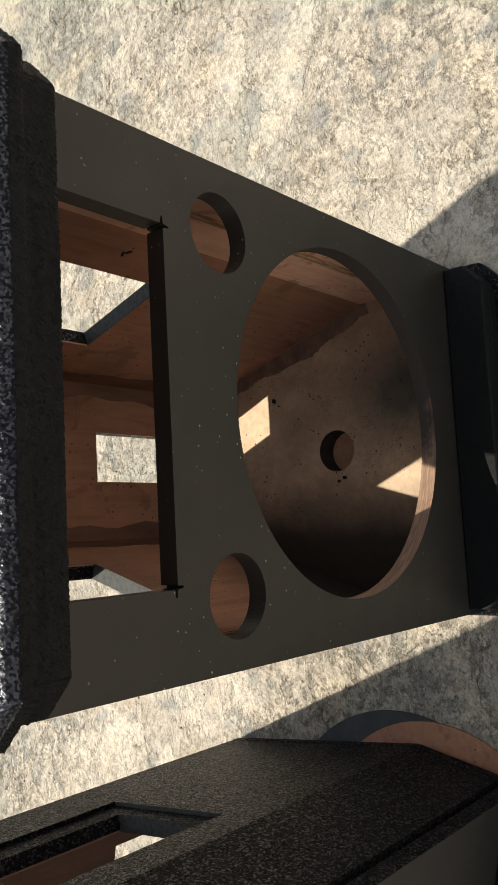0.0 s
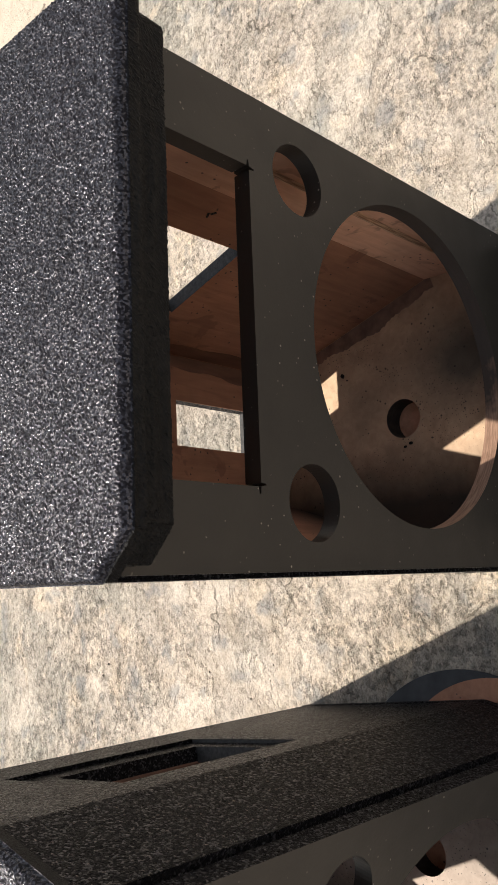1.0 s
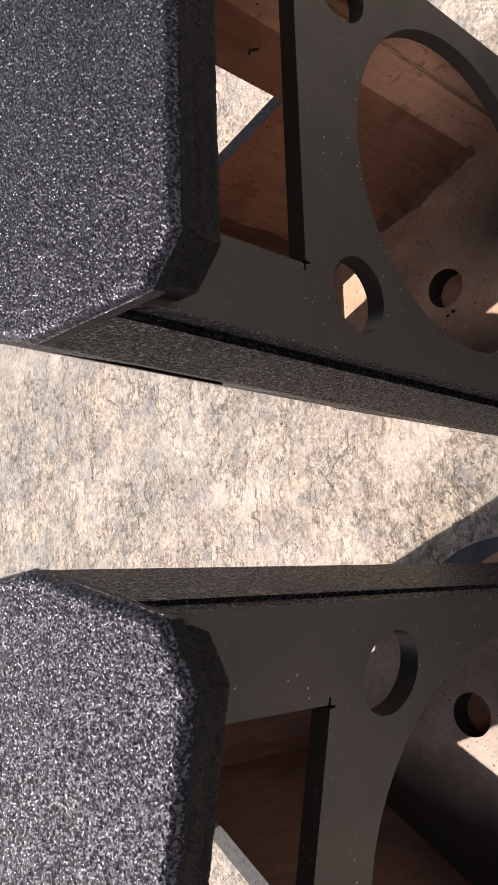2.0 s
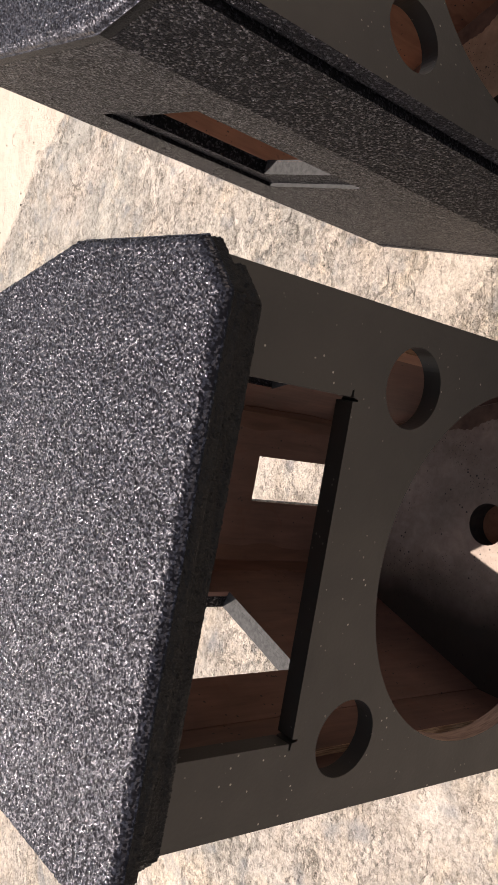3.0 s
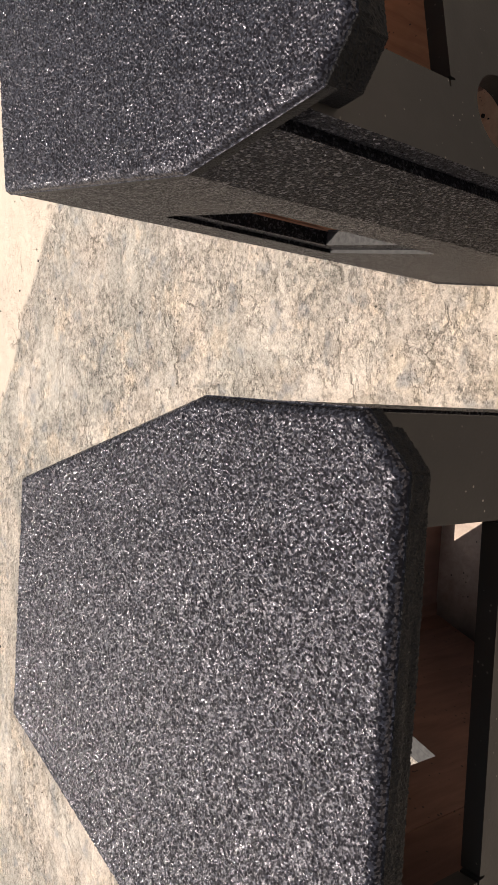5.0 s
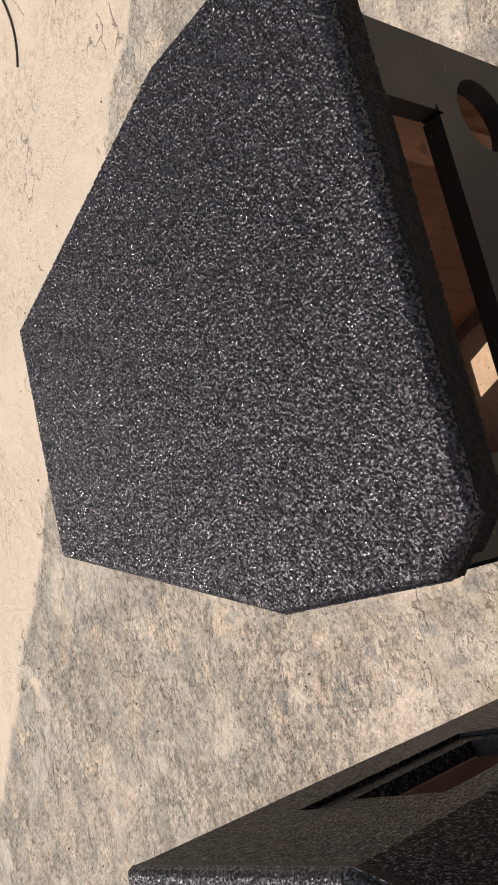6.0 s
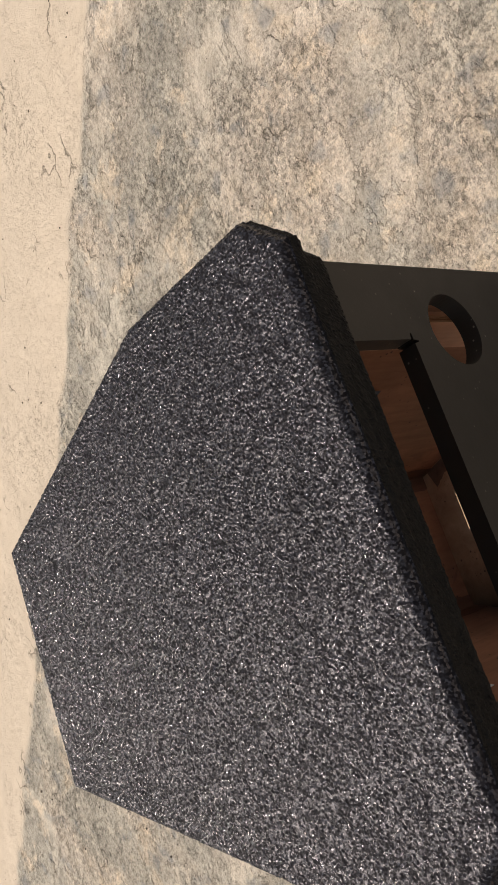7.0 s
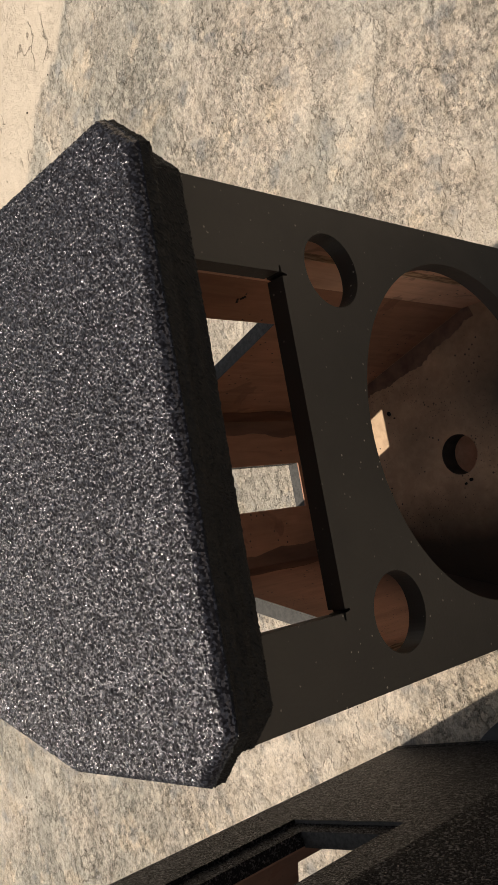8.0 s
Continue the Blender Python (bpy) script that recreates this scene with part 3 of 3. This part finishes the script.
        seam_band(bm, (corner.x, back - PLY_T - 0.0032), (0, back - PLY_T - 0.0032), FLOOR, high - 0.035, seed + 14 + s)
        part("corner_shade_band", bm, SEAM, thing, "dark brown band of shade and dirt along the inner corner")
    bm = bmesh.new()
    plate(bm, rect(-back_half, back_half, low, high), [rect(*plan["socket"])], PLY_T, pose(0, back, 0, 90))
    dust_sills(bm, 0.2)
    w = part("back_wall", bm, [PAINT, DUSTY], thing, "textured black back wall with rectangular socket opening")
    bm = bmesh.new()
    plate(bm, rect(-back_half + 0.014, back_half - 0.014, FLOOR, high - 0.035), [rect(*plan["socket"])], 0.002, pose(0, back - PLY_T, 0, 90))
    part("lining", bm, ply, w, "bare reddish plywood")
    return tagged(thing, "empty black loudspeaker cabinet standing on the concrete, no drivers fitted", "speaker cabinet", "speaker cabinets")


cabinet = make_cabinet(FIRST, 7)
for x, y, z, turn in ((0.179, 0.148, 0.426, 40), (0.1775, 0.153, 0.43, -25)):
    bm = bmesh.new()
    box(bm, -0.0008, 0.0008, -0.0035, 0.0035, -0.0012, 0.0012)
    part("splinter", bm, CRUST, cabinet, "small black nick in the lining").matrix_basis = pose(x, y, z, turn, 0, 17.5)
for x, y, r in ((0.08, 0.27, 0.0035), (0.072, 0.262, 0.0016), (-0.036, 0.16, 0.003), (-0.04, 0.169, 0.0022)):
    bm = bmesh.new()
    plate(bm, [(a * (0.7 + 0.5 * math.sin(7 * k + x * 90) ** 2), b) for k, (a, b) in enumerate(circle(0, 0, r, 9))], [], 0.0011, Matrix.Identity(4))
    part("paint_fleck", bm, CRUST, cabinet, "black paint fleck on the floor").matrix_basis = pose(x, y, FLOOR - 0.0003)
cabinet.matrix_basis = pose(0, 0, 0, 0, 0, -0.6)
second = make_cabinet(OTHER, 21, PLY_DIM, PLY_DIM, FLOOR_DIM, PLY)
second.matrix_basis = pose(-0.6153, 0.0255, 0.0058, -0.67, -0.59, -13.0)
tagged(second, "empty black loudspeaker cabinet tilted slightly by thin wooden discs under it", "speaker cabinet")


# ---- cut-out discs under the second cabinet ----
def make_disc(name, x, y, z, r, t, mat, label):
    bm = bmesh.new()
    plate(bm, circle(0, 0, r, 120), [], t, Matrix.Identity(4))
    ob = part(name, bm, mat, None, bevel=0.0006)
    ob.location = (x, y, z)
    return tagged(ob, label, "wooden disc")


make_disc("wooden_disc", -0.526, 0.142, 0.0, 0.187, 0.0025, DARK_BOARD, "blue-grey painted thin round board lying on concrete")
make_disc("wooden_disc", -0.513, 0.095, 0.0025, 0.165, 0.0025, PLY, "reddish plywood cut-out disc speckled with black paint")


# ---- things lying further back on the ground ----
def make_mat():
    thing = new("doormat")
    bm = bmesh.new()
    box(bm, 0, 0.62, 0, 0.42, 0, 0.008)
    part("backing", bm, MAT_DARK, thing, bevel=0.002)
    rng = random.Random(3)
    for i in range(46):
        bm = bmesh.new()
        x = 0.03 + i * 0.0125
        bmesh.ops.create_cone(bm, cap_ends=True, segments=8, radius1=0.0048, radius2=0.0048, depth=0.36, matrix=pose(x, 0.21, 0.0105, 90, 0, rng.uniform(-0.4, 0.4)))
        part("rib", bm, MAT_RIB, thing)
    thing.matrix_basis = pose(1.604, 1.31, 0, 0, 0, -22)
    return tagged(thing, "dark brown ribbed doormat lying on pale concrete", "doormat")


def make_wire(points, r):
    bm = bmesh.new()
    rings = []
    for i, c in enumerate(points):
        t = (points[min(i + 1, len(points) - 1)] - points[max(i - 1, 0)]).normalized()
        side = t.cross(Vector((0, 0, 1))).normalized()
        rings.append([bm.verts.new(c + r * (side * math.cos(k * math.pi / 4) + Vector((0, 0, 1)) * math.sin(k * math.pi / 4))) for k in range(8)])
    for a, b in zip(rings, rings[1:]):
        for k in range(8):
            bm.faces.new((a[k], a[(k + 1) % 8], b[(k + 1) % 8], b[k]))
    bm.faces.new(rings[0])
    bm.faces.new(rings[-1][::-1])
    return bm


def make_bent_wire():
    a, b, c = Vector((1.66, 1.535, 0.003)), Vector((1.52, 1.48, 0.003)), Vector((1.419, 1.525, 0.003))
    pts = [a * (1 - t) ** 2 + b * 2 * t * (1 - t) + c * t * t for t in (i / 16 for i in range(17))]
    return tagged(part("bent_wire", make_wire(pts, 0.0028), MAT_DARK), "short dark bent wire lying on the concrete", "wire")


make_mat()
make_bent_wire()


def make_grit():
    """Loose grains and chips of stone scattered over the slab."""
    rng = random.Random(11)
    vs, fs = [], []
    for _ in range(420):
        x, y = rng.uniform(-1.3, 1.7), rng.uniform(-0.3, 2.2)
        r = rng.uniform(0.0008, 0.0022) * (1 + 0.5 * max(y, 0))
        turn, k = rng.uniform(0, 6.28), len(vs)
        for i in range(5):
            a = turn + i * 2 * math.pi / 5
            q = r * rng.uniform(0.6, 1.2)
            vs.append((x + q * math.cos(a), y + q * math.sin(a), -0.0002))
        for i in range(5):
            a = turn + i * 2 * math.pi / 5
            q = r * rng.uniform(0.3, 0.7)
            vs.append((x + q * math.cos(a), y + q * math.sin(a), r * rng.uniform(0.5, 1.0)))
        fs += [(k + i, k + (i + 1) % 5, k + 5 + (i + 1) % 5, k + 5 + i) for i in range(5)]
        fs.append(tuple(k + 5 + i for i in range(5)))
    me = bpy.data.meshes.new("grit")
    me.from_pydata(vs, [], fs)
    me.materials.append(GRIT)
    return tagged(new("grit", me), "loose dark and pale grains of stone on concrete", "grit", kind="stuff")


make_grit()
